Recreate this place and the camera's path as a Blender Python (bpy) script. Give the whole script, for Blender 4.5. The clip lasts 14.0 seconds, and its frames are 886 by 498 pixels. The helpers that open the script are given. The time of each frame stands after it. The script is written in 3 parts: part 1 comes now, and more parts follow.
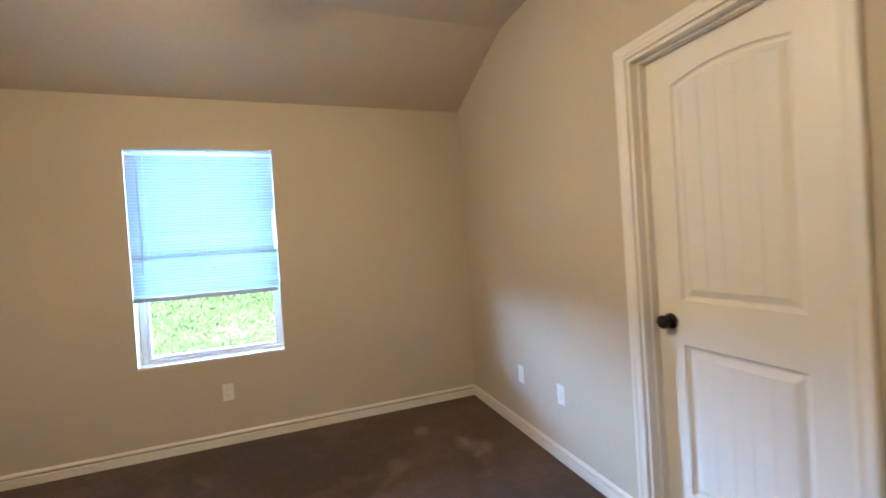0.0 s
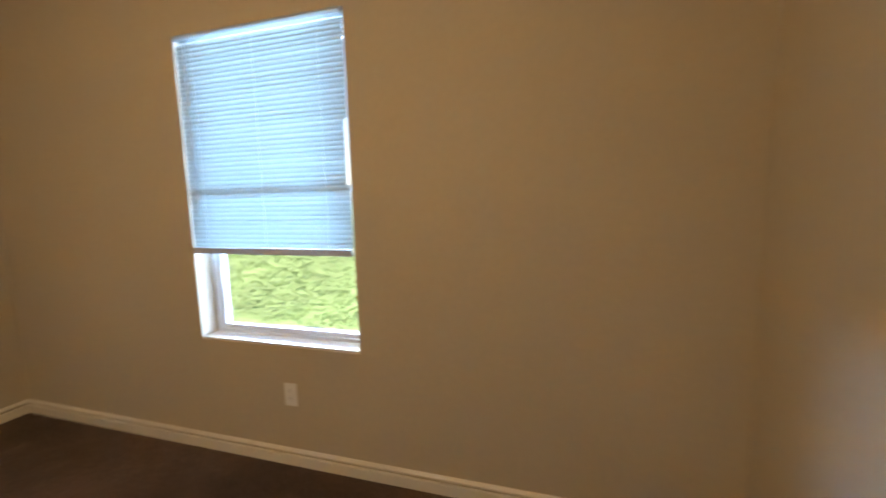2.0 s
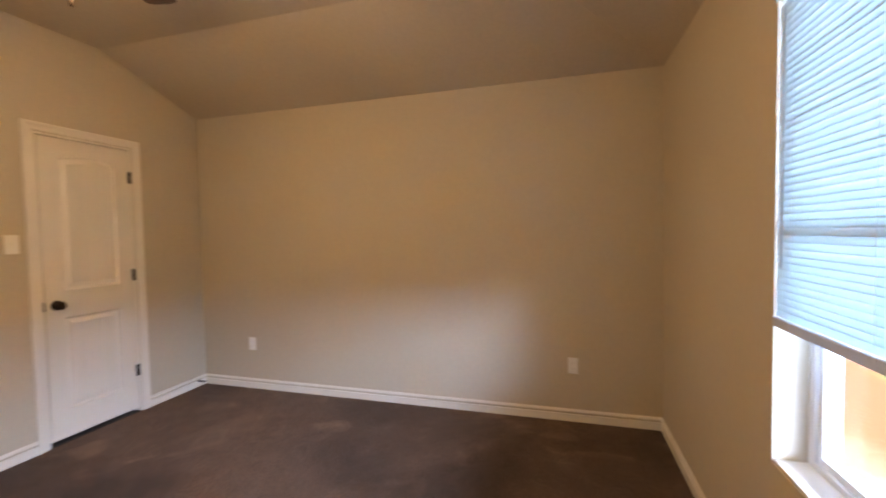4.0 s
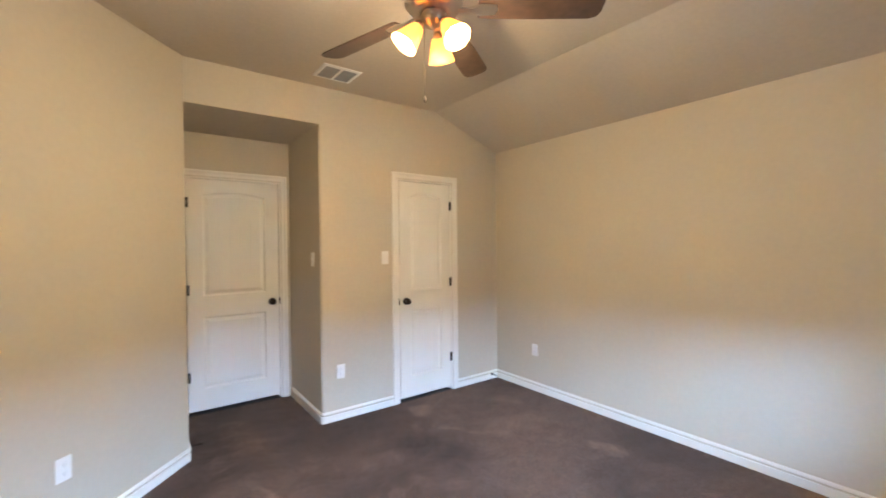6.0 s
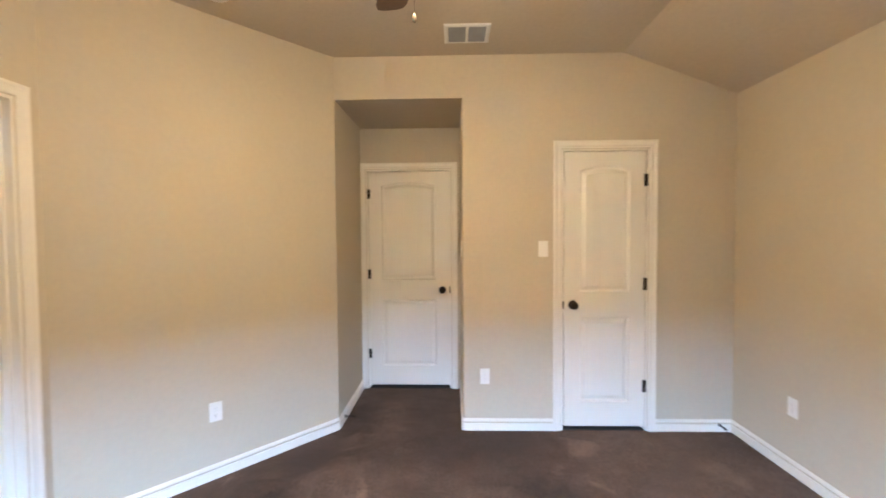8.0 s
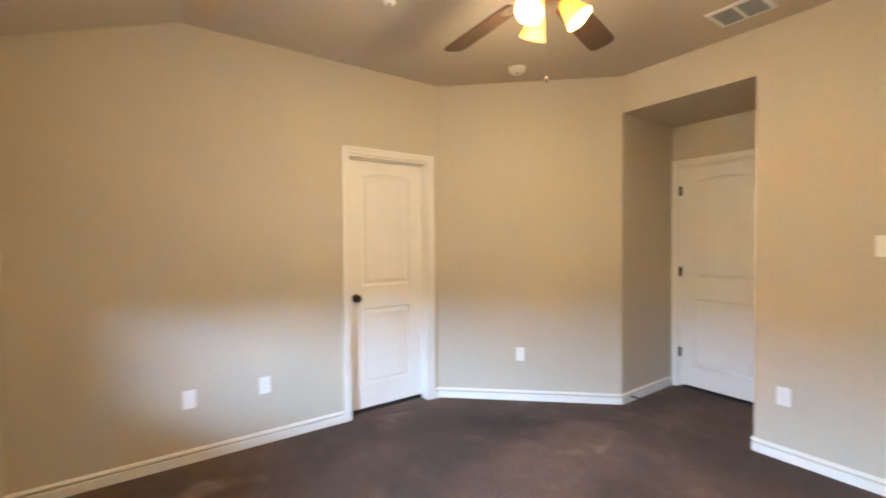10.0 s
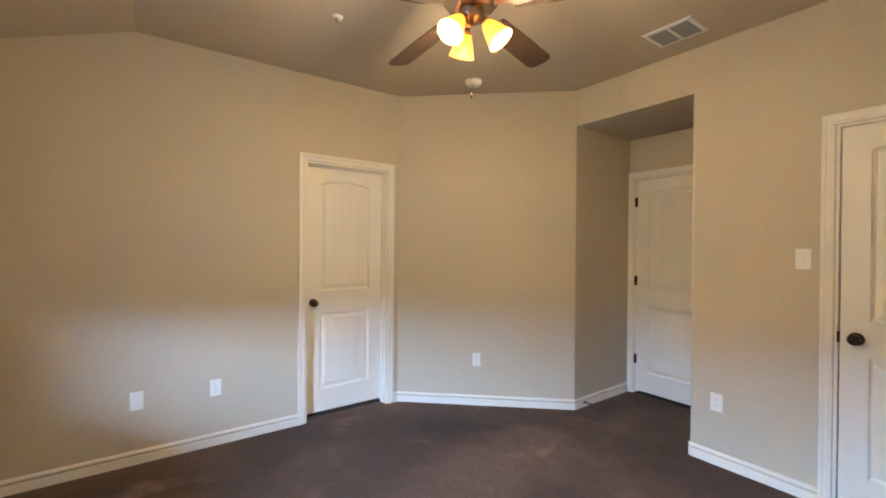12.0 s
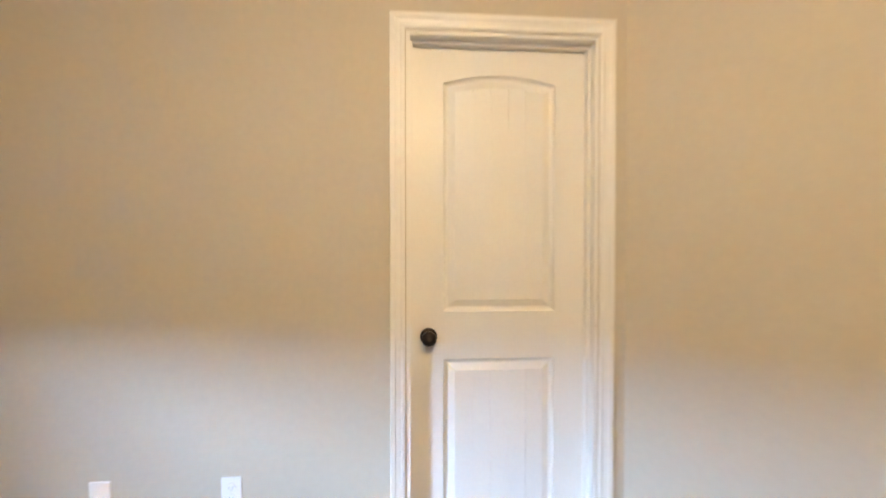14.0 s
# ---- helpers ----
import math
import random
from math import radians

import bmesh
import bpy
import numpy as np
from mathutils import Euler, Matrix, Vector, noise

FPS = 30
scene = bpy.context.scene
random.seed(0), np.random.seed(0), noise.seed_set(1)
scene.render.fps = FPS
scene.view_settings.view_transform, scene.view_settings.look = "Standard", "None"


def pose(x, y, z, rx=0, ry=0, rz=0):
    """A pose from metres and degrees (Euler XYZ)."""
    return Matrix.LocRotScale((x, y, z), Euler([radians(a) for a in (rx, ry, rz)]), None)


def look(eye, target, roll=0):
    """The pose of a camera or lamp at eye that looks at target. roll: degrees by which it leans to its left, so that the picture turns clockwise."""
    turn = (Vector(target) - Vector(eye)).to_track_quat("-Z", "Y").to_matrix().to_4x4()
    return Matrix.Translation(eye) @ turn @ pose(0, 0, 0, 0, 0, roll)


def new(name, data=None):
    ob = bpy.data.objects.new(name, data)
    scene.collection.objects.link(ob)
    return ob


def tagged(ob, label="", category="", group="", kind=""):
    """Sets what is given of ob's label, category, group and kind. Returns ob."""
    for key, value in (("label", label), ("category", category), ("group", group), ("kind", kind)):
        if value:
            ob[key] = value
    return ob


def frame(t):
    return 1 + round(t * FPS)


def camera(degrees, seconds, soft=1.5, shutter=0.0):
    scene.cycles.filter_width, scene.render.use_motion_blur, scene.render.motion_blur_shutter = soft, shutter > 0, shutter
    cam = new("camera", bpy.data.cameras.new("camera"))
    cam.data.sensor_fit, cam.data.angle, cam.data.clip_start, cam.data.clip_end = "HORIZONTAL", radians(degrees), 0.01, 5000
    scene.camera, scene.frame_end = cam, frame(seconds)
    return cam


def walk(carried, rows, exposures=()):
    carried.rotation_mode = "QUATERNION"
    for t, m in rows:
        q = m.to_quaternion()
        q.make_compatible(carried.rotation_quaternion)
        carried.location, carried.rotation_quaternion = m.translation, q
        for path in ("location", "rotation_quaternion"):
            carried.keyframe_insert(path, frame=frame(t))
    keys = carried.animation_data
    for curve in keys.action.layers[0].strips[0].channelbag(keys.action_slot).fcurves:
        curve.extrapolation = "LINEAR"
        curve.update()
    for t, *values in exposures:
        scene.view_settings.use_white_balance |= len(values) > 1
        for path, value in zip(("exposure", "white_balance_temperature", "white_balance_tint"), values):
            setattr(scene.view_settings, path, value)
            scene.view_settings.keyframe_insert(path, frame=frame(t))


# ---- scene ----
cam = camera(94.0, 14.0, soft=1.75, shutter=0.5)
PATH = [
    (0, (-1.399, -3.258, 1.31), (-0.713, -1.379, 1.285), -3.7),
    (0.5, (-1.15, -2.829, 1.298), (-0.622, -0.902, 1.229), -2.6),
    (1, (-0.871, -2.4, 1.255), (-0.529, -0.435, 1.11), -2.1),
    (1.5, (-0.672, -2.005, 1.318), (-0.734, -0.019, 1.087), -1.2),
    (2, (-0.592, -1.583, 1.293), (-1.192, 0.309, 1.045), -1.5),
    (2.5, (-0.595, -1.224, 1.277), (-1.994, 0.191, 1.074), -1.7),
    (3, (-0.724, -1.004, 1.265), (-2.615, -0.369, 1.114), -1.4),
    (3.5, (-0.85, -0.792, 1.328), (-2.845, -0.869, 1.21), -1.5),
    (4, (-0.862, -0.645, 1.36), (-2.782, -1.199, 1.28), -1.0),
    (4.2, (-0.822, -0.621, 1.35), (-2.692, -1.326, 1.281), -0.8),
    (6.3, (-0.773, -0.577, 1.46), (-1.849, -2.263, 1.43), -0.8),
    (6.5, (-0.854, -0.603, 1.463), (-1.858, -2.333, 1.428), -1.0),
    (7, (-1.141, -0.664, 1.438), (-1.883, -2.521, 1.387), -0.9),
    (7.2, (-1.294, -0.707, 1.442), (-1.898, -2.612, 1.37), -0.8),
    (9.3, (-2.695, -0.886, 1.393), (-1.521, -2.504, 1.319), -0.2),
    (9.5, (-2.799, -0.849, 1.38), (-1.479, -2.351, 1.322), -0.3),
    (10, (-3.003, -0.664, 1.377), (-1.358, -1.801, 1.337), -0.4),
    (10.5, (-3.182, -0.557, 1.372), (-1.34, -1.338, 1.362), -0.5),
    (11, (-3.242, -0.482, 1.393), (-1.344, -1.112, 1.382), -0.4),
    (11.5, (-3.282, -0.647, 1.414), (-1.524, -1.599, 1.395), -0.0),
    (12, (-3.235, -0.865, 1.388), (-1.609, -2.029, 1.375), 0.4),
    (12.5, (-2.971, -1.136, 1.399), (-1.277, -2.2, 1.4), 0.7),
    (13, (-2.589, -1.437, 1.344), (-0.711, -2.121, 1.38), 0.7),
    (13.5, (-2.058, -1.684, 1.315), (-0.102, -2.103, 1.311), 0.4),
    (14, (-1.498, -1.894, 1.286), (0.497, -2.037, 1.252), 0.0),
]
EXPOSURES = [(0, 2.04, 6250, 13), (0.5, 1.88, 6350, 12), (1, 1.7, 6900, 13), (1.5, 1.6, 7700, 16), (2, 1.5, 8200, 18), (2.5, 1.4, 7800, 14), (3, 1.57, 7800, 13),
             (3.5, 1.78, 9700, 31), (4, 1.70, 8500, 27), (4.6, 1.87, 7500, 20), (6.3, 2.46, 6250, 12), (7.2, 2.44, 6300, 13), (9.3, 2.6, 7000, 14), (10, 2.41, 6850, 13),
             (10.5, 2.15, 6700, 10), (11, 1.5, 6700, 11), (11.5, 1.58, 7200, 12), (12, 2.0, 6750, 12), (12.5, 2.13, 6750, 13), (13, 2.29, 6600, 13), (14, 2.47, 6500, 13)]
walk(cam, [(t, look(eye, target, roll)) for t, eye, target, roll in PATH], EXPOSURES)

# ---- world, sun and lamps ----
SUN_UP, SUN_TURN = radians(62), radians(205)
world = bpy.data.worlds.new("sky")
scene.world = world
world.use_nodes = True
_sky = world.node_tree.nodes.new("ShaderNodeTexSky")
_sky.sky_type, _sky.sun_disc, _sky.sun_elevation, _sky.sun_rotation = "NISHITA", False, SUN_UP, SUN_TURN
_back = world.node_tree.nodes["Background"]
_back.inputs["Strength"].default_value = 0.12
world.node_tree.links.new(_sky.outputs[0], _back.inputs["Color"])

sun = new("sun", bpy.data.lights.new("sun", "SUN"))
sun.data.energy, sun.data.angle, sun.data.color = 4.2, radians(0.5), (1.0, 0.95, 0.87)
_sd = Vector((math.sin(SUN_TURN) * math.cos(SUN_UP), math.cos(SUN_TURN) * math.cos(SUN_UP), math.sin(SUN_UP)))
sun.matrix_world = look((-2, -4, 12), Vector((-2, -4, 12)) - _sd)

# added lamp for the bright low sky before the window, above the garden line
skylight = new("window_sky_light", bpy.data.lights.new("window_sky_light", "AREA"))
skylight.data.shape, skylight.data.size, skylight.data.size_y = "RECTANGLE", 11.6, 0.48
skylight.data.energy, skylight.data.color = 1010.0, (0.355, 0.60, 1.0)
skylight.matrix_world = look((-5.08, 1.60, 1.34), (-5.08, 0.0, 1.34))

FAN = (-1.808, -2.03)
BULBS = [100, -20, -140]
for _a in BULBS:
    lamp = new("fan_bulb_light", bpy.data.lights.new("fan_bulb_light", "POINT"))
    lamp.data.energy, lamp.data.color, lamp.data.shadow_soft_size = 8.0, (1.0, 0.795, 0.49), 0.06
    lamp.location = (FAN[0] + 0.135 * math.cos(radians(_a)), FAN[1] + 0.135 * math.sin(radians(_a)), 2.286)

# ---- sizes of the room ----
XW, YS = -3.895, -3.835          # west and south walls; north wall y = 0, east wall x = 0
ZC, ZE = 2.72, 2.42              # flat ceiling, eave height
RUN = 0.80                       # width of the sloped strips
YD = -2.69                       # where the east wall turns
AL, AR, AB = -1.03, -1.95, -4.66  # alcove sides and back
WX0, WX1, WZ0, WZ1 = -2.402, -1.497, 0.602, 2.073   # window opening
TH = 0.115


# ---- material helpers ----
def mat(name, base, rough=0.6, metal=0.0, vary=0.06, vscale=1.3, grain=0.0, gscale=60.0, bump=0.0, bscale=180.0, bdist=0.002, spec=0.5, piece=0.0):
    m = bpy.data.materials.new(name)
    m.use_nodes = True
    nt = m.node_tree
    n, lk = nt.nodes, nt.links
    b = n["Principled BSDF"]
    b.inputs["Roughness"].default_value, b.inputs["Metallic"].default_value = rough, metal
    b.inputs["Specular IOR Level"].default_value = spec
    co = n.new("ShaderNodeTexCoord")
    big = n.new("ShaderNodeTexNoise")
    big.inputs["Scale"].default_value, big.inputs["Detail"].default_value = vscale, 5.0
    lk.new(co.outputs["Object"], big.inputs["Vector"])
    fine = n.new("ShaderNodeTexNoise")
    fine.inputs["Scale"].default_value, fine.inputs["Detail"].default_value = gscale, 4.0
    lk.new(co.outputs["Object"], fine.inputs["Vector"])

    def spread(socket, amount):
        r = n.new("ShaderNodeMapRange")
        r.inputs["From Min"].default_value, r.inputs["From Max"].default_value = 0.3, 0.7
        r.inputs["To Min"].default_value, r.inputs["To Max"].default_value = 1 - amount, 1 + amount
        lk.new(socket, r.inputs["Value"])
        return r.outputs[0]

    value = spread(big.outputs["Fac"], vary)
    mul = n.new("ShaderNodeMath")
    mul.operation = "MULTIPLY"
    lk.new(value, mul.inputs[0])
    lk.new(spread(fine.outputs["Fac"], grain), mul.inputs[1])
    out = mul.outputs[0]
    if piece:
        info = n.new("ShaderNodeObjectInfo")
        more = n.new("ShaderNodeMath")
        more.operation = "MULTIPLY"
        lk.new(out, more.inputs[0])
        r = n.new("ShaderNodeMapRange")
        r.inputs["To Min"].default_value, r.inputs["To Max"].default_value = 1 - piece, 1 + piece
        lk.new(info.outputs["Random"], r.inputs["Value"])
        lk.new(r.outputs[0], more.inputs[1])
        out = more.outputs[0]
    tint = n.new("ShaderNodeVectorMath")
    tint.operation = "SCALE"
    tint.inputs[0].default_value = base
    lk.new(out, tint.inputs["Scale"])
    lk.new(tint.outputs[0], b.inputs["Base Color"])
    if bump:
        bt = n.new("ShaderNodeTexNoise")
        bt.inputs["Scale"].default_value, bt.inputs["Detail"].default_value = bscale, 3.0
        lk.new(co.outputs["Object"], bt.inputs["Vector"])
        bn = n.new("ShaderNodeBump")
        bn.inputs["Strength"].default_value, bn.inputs["Distance"].default_value = bump, bdist
        lk.new(bt.outputs["Fac"], bn.inputs["Height"])
        lk.new(bn.outputs[0], b.inputs["Normal"])
    return m


WALL = mat("beige_wall_paint", (0.555, 0.488, 0.385), 0.72, vary=0.035, vscale=0.9, grain=0.02, gscale=35, bump=0.35, bscale=110, bdist=0.0012, spec=0.3)
CEIL = mat("beige_ceiling_paint", (0.55, 0.478, 0.385), 0.85, vary=0.04, vscale=0.8, grain=0.03, gscale=40, bump=0.5, bscale=70, bdist=0.002, spec=0.2)
TRIM = mat("white_trim_paint", (0.80, 0.765, 0.70), 0.38, vary=0.03, vscale=3, grain=0.015, gscale=50, bump=0.08, bscale=60, bdist=0.0006)
DOORP = mat("white_door_paint", (0.80, 0.765, 0.70), 0.42, vary=0.03, vscale=2, grain=0.015, gscale=80, bump=0.12, bscale=140, bdist=0.0006, piece=0.012)
PLATE = mat("white_plastic", (0.84, 0.83, 0.80), 0.35, vary=0.02)
BRONZE = mat("oil_rubbed_bronze", (0.022, 0.016, 0.013), 0.38, metal=0.75, vary=0.25, vscale=18, bump=0.1, bscale=90)
NICKEL = mat("brushed_nickel", (0.55, 0.50, 0.43), 0.32, metal=1.0, vary=0.06, vscale=8)
WALNUT = mat("dark_walnut_blade", (0.060, 0.034, 0.022), 0.42, vary=0.2, vscale=5, grain=0.25, gscale=25, bump=0.1)
SLOT = mat("grey_slot", (0.32, 0.31, 0.30), 0.7)
DARK = mat("dark_gap", (0.03, 0.028, 0.026), 0.8)
VINYL = mat("white_window_vinyl", (0.72, 0.76, 0.80), 0.35, vary=0.03, vscale=3)
VENTGREY = mat("grey_vent_damper", (0.30, 0.31, 0.33), 0.5, metal=0.3, vary=0.08, vscale=10)
VENTW = mat("white_vent_enamel", (0.78, 0.78, 0.77), 0.4, vary=0.03, vscale=6)

CONCRETE = mat("patio_concrete", (0.30, 0.29, 0.275), 0.85, vary=0.12, vscale=1.2, grain=0.1, gscale=30, bump=0.3, bscale=80)
FENCEW = mat("weathered_fence_wood", (0.40, 0.31, 0.22), 0.8, vary=0.15, vscale=3, grain=0.15, gscale=20, bump=0.3, piece=0.12)
POSTW = mat("white_post_paint", (0.50, 0.50, 0.49), 0.5, vary=0.05, vscale=4)
LEAF = mat("shrub_leaves", (0.19, 0.29, 0.12), 0.6, vary=0.3, vscale=1.1, grain=0.3, gscale=9)
ROOF = mat("roof_shingle_grey", (0.09, 0.085, 0.08), 0.9, vary=0.2, vscale=4, bump=0.3)


def carpet_material():
    m = bpy.data.materials.new("brown_carpet")
    m.use_nodes = True
    n, lk = m.node_tree.nodes, m.node_tree.links
    b = n["Principled BSDF"]
    b.inputs["Roughness"].default_value, b.inputs["Specular IOR Level"].default_value = 0.95, 0.1
    b.inputs["Sheen Weight"].default_value, b.inputs["Sheen Roughness"].default_value = 0.10, 0.5
    co = n.new("ShaderNodeTexCoord")

    def noise_at(scale, detail, warp=0.0):
        t = n.new("ShaderNodeTexNoise")
        t.inputs["Scale"].default_value, t.inputs["Detail"].default_value = scale, detail
        t.inputs["Distortion"].default_value = warp
        lk.new(co.outputs["Object"], t.inputs["Vector"])
        return t.outputs["Fac"]

    def ramp(socket, lo, hi, a, z):
        r = n.new("ShaderNodeMapRange")
        r.interpolation_type = "SMOOTHSTEP"
        for key, v in (("From Min", lo), ("From Max", hi), ("To Min", a), ("To Max", z)):
            r.inputs[key].default_value = v
        lk.new(socket, r.inputs["Value"])
        return r.outputs[0]

    def times(a, c):
        q = n.new("ShaderNodeMath")
        q.operation = "MULTIPLY"
        lk.new(a, q.inputs[0])
        lk.new(c, q.inputs[1])
        return q.outputs[0]

    wear = ramp(noise_at(0.9, 4, 0.6), 0.35, 0.65, 0.66, 1.36)
    scuff = ramp(noise_at(2.6, 5, 1.0), 0.57, 0.72, 1.0, 1.5)
    tuft = ramp(noise_at(260, 2), 0.25, 0.75, 0.62, 1.38)
    clump = ramp(noise_at(45, 3), 0.3, 0.7, 0.84, 1.16)
    mottle = ramp(noise_at(8, 4, 0.5), 0.3, 0.7, 0.91, 1.09)
    total = times(times(times(wear, scuff), mottle), times(tuft, clump))
    # pale worn spots, and darker patches where gain is below 1, with ragged edges
    ragged = noise_at(7, 4, 0.8)
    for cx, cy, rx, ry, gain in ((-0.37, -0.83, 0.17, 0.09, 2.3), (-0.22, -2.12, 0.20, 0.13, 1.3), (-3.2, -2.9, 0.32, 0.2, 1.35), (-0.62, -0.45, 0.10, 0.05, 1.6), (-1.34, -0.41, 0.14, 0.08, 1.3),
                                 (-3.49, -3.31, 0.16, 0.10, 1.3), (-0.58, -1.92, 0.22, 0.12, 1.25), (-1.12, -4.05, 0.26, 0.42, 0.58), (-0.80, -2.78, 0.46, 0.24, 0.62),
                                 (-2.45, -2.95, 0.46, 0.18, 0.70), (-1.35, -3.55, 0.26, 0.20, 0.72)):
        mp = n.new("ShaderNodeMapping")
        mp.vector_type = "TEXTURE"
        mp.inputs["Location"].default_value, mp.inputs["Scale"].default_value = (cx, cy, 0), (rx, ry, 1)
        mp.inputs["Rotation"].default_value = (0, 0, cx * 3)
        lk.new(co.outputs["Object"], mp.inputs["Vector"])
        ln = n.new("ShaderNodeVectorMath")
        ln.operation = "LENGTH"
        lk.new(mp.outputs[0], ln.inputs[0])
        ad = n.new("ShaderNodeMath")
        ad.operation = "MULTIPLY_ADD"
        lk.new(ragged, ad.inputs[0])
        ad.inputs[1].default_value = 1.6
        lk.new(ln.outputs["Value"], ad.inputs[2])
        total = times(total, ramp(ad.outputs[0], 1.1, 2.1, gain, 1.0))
    tint = n.new("ShaderNodeVectorMath")
    tint.operation = "SCALE"
    tint.inputs[0].default_value = (0.099, 0.062, 0.044)
    lk.new(total, tint.inputs["Scale"])
    lk.new(tint.outputs[0], b.inputs["Base Color"])
    bn = n.new("ShaderNodeBump")
    bn.inputs["Strength"].default_value, bn.inputs["Distance"].default_value = 0.9, 0.006
    lk.new(noise_at(220, 3), bn.inputs["Height"])
    lk.new(bn.outputs[0], b.inputs["Normal"])
    return m


def thin_material(name, base, through_tint, amount, rough=0.5):
    """Diffuse sheet that lets part of the light through."""
    m = bpy.data.materials.new(name)
    m.use_nodes = True
    n, lk = m.node_tree.nodes, m.node_tree.links
    b = n["Principled BSDF"]
    b.inputs["Base Color"].default_value, b.inputs["Roughness"].default_value = (*base, 1), rough
    b.inputs["Specular IOR Level"].default_value = 0.2
    tr = n.new("ShaderNodeBsdfTranslucent")
    tr.inputs["Color"].default_value = (*through_tint, 1)
    mx = n.new("ShaderNodeMixShader")
    mx.inputs[0].default_value = amount
    lk.new(b.outputs[0], mx.inputs[1])
    lk.new(tr.outputs[0], mx.inputs[2])
    lk.new(mx.outputs[0], n["Material Output"].inputs["Surface"])
    return m


def glass_material():
    m = bpy.data.materials.new("window_glass")
    m.use_nodes = True
    n, lk = m.node_tree.nodes, m.node_tree.links
    tp, gl, mx, lw = n.new("ShaderNodeBsdfTransparent"), n.new("ShaderNodeBsdfGlossy"), n.new("ShaderNodeMixShader"), n.new("ShaderNodeLayerWeight")
    tp.inputs["Color"].default_value = (0.94, 0.97, 0.98, 1)
    gl.inputs["Roughness"].default_value = 0.01
    pw, ma = n.new("ShaderNodeMath"), n.new("ShaderNodeMath")
    pw.operation, ma.operation = "POWER", "MULTIPLY_ADD"
    lk.new(lw.outputs["Facing"], pw.inputs[0])
    pw.inputs[1].default_value = 5.0
    lk.new(pw.outputs[0], ma.inputs[0])
    ma.inputs[1].default_value, ma.inputs[2].default_value = 0.6, 0.03
    lk.new(ma.outputs[0], mx.inputs[0])
    lk.new(tp.outputs[0], mx.inputs[1])
    lk.new(gl.outputs[0], mx.inputs[2])
    lk.new(mx.outputs[0], n["Material Output"].inputs["Surface"])
    return m


def glow_material(name, color, strength):
    m = bpy.data.materials.new(name)
    m.use_nodes = True
    b = m.node_tree.nodes["Principled BSDF"]
    b.inputs["Base Color"].default_value = (0.75, 0.42, 0.12, 1)
    b.inputs["Emission Color"].default_value, b.inputs["Emission Strength"].default_value = (*color, 1), strength
    return m


def ground_material():
    m = mat("lawn_and_dirt", (0.18, 0.28, 0.12), 0.9, vary=0.35, vscale=0.7, grain=0.3, gscale=14, bump=0.6, bscale=30, bdist=0.03)
    n, lk = m.node_tree.nodes, m.node_tree.links
    b = n["Principled BSDF"]
    grass = b.inputs["Base Color"].links[0].from_socket
    co = n.new("ShaderNodeTexCoord")
    mp = n.new("ShaderNodeMapping")
    mp.vector_type = "TEXTURE"
    mp.inputs["Location"].default_value, mp.inputs["Scale"].default_value = (-6.3, 1.2, 0), (2.6, 1.55, 60)
    lk.new(co.outputs["Object"], mp.inputs["Vector"])
    ln = n.new("ShaderNodeVectorMath")
    ln.operation = "LENGTH"
    lk.new(mp.outputs[0], ln.inputs[0])
    ns = n.new("ShaderNodeTexNoise")
    ns.inputs["Scale"].default_value, ns.inputs["Detail"].default_value = 2.5, 6
    lk.new(co.outputs["Object"], ns.inputs["Vector"])
    ad = n.new("ShaderNodeMath")
    ad.operation = "ADD"
    lk.new(ln.outputs["Value"], ad.inputs[0])
    lk.new(ns.outputs["Fac"], ad.inputs[1])
    r = n.new("ShaderNodeMapRange")
    for key, v in (("From Min", 1.38), ("From Max", 1.52), ("To Min", 0), ("To Max", 1)):
        r.inputs[key].default_value = v
    lk.new(ad.outputs[0], r.inputs["Value"])
    mx = n.new("ShaderNodeMix")
    mx.data_type = "RGBA"
    lk.new(r.outputs[0], mx.inputs[0])
    mx.inputs[6].default_value = (0.33, 0.15, 0.085, 1)
    lk.new(grass, mx.inputs[7])
    lk.new(mx.outputs[2], b.inputs["Base Color"])
    return m


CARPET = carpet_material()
CORD = thin_material("white_cord", (0.85, 0.86, 0.88), (0.9, 0.95, 0.98), 0.6)
SLAT = thin_material("white_vinyl_slat", (0.66, 0.68, 0.69), (0.41, 0.56, 0.59), 0.40)
RAILM = thin_material("blind_rail_vinyl", (0.52, 0.55, 0.60), (0.6, 0.75, 0.85), 0.08)
GLASS = glass_material()
SHADEGLASS = glow_material("lit_amber_glass", (1.0, 0.26, 0.025), 1.1)
BULBGLOW = glow_material("lit_bulb", (1.0, 0.80, 0.50), 14.0)
GROUND = ground_material()


# ---- mesh helpers ----
def link_mesh(name, bm, material, parent=None, smooth=False):
    me = bpy.data.meshes.new(name)
    bmesh.ops.recalc_face_normals(bm, faces=bm.faces[:])
    if smooth:
        for f in bm.faces:
            f.smooth = True
    bm.to_mesh(me)
    bm.free()
    me.materials.append(material)
    ob = new(name, me)
    if parent:
        ob.parent = parent
    return ob


def part(name, bm, material, parent, label="", smooth=False):
    return tagged(link_mesh(name, bm, material, parent, smooth), label)


def setting(name, bm, material, label, smooth=False):
    return tagged(link_mesh(name, bm, material, None, smooth), label, kind="structure")


def thing(name, label, category, m=None, group="", kind=""):
    ob = new(name)
    ob.empty_display_size = 0.1
    ob.matrix_world = m or Matrix.Identity(4)
    return tagged(ob, label, category, group, kind)


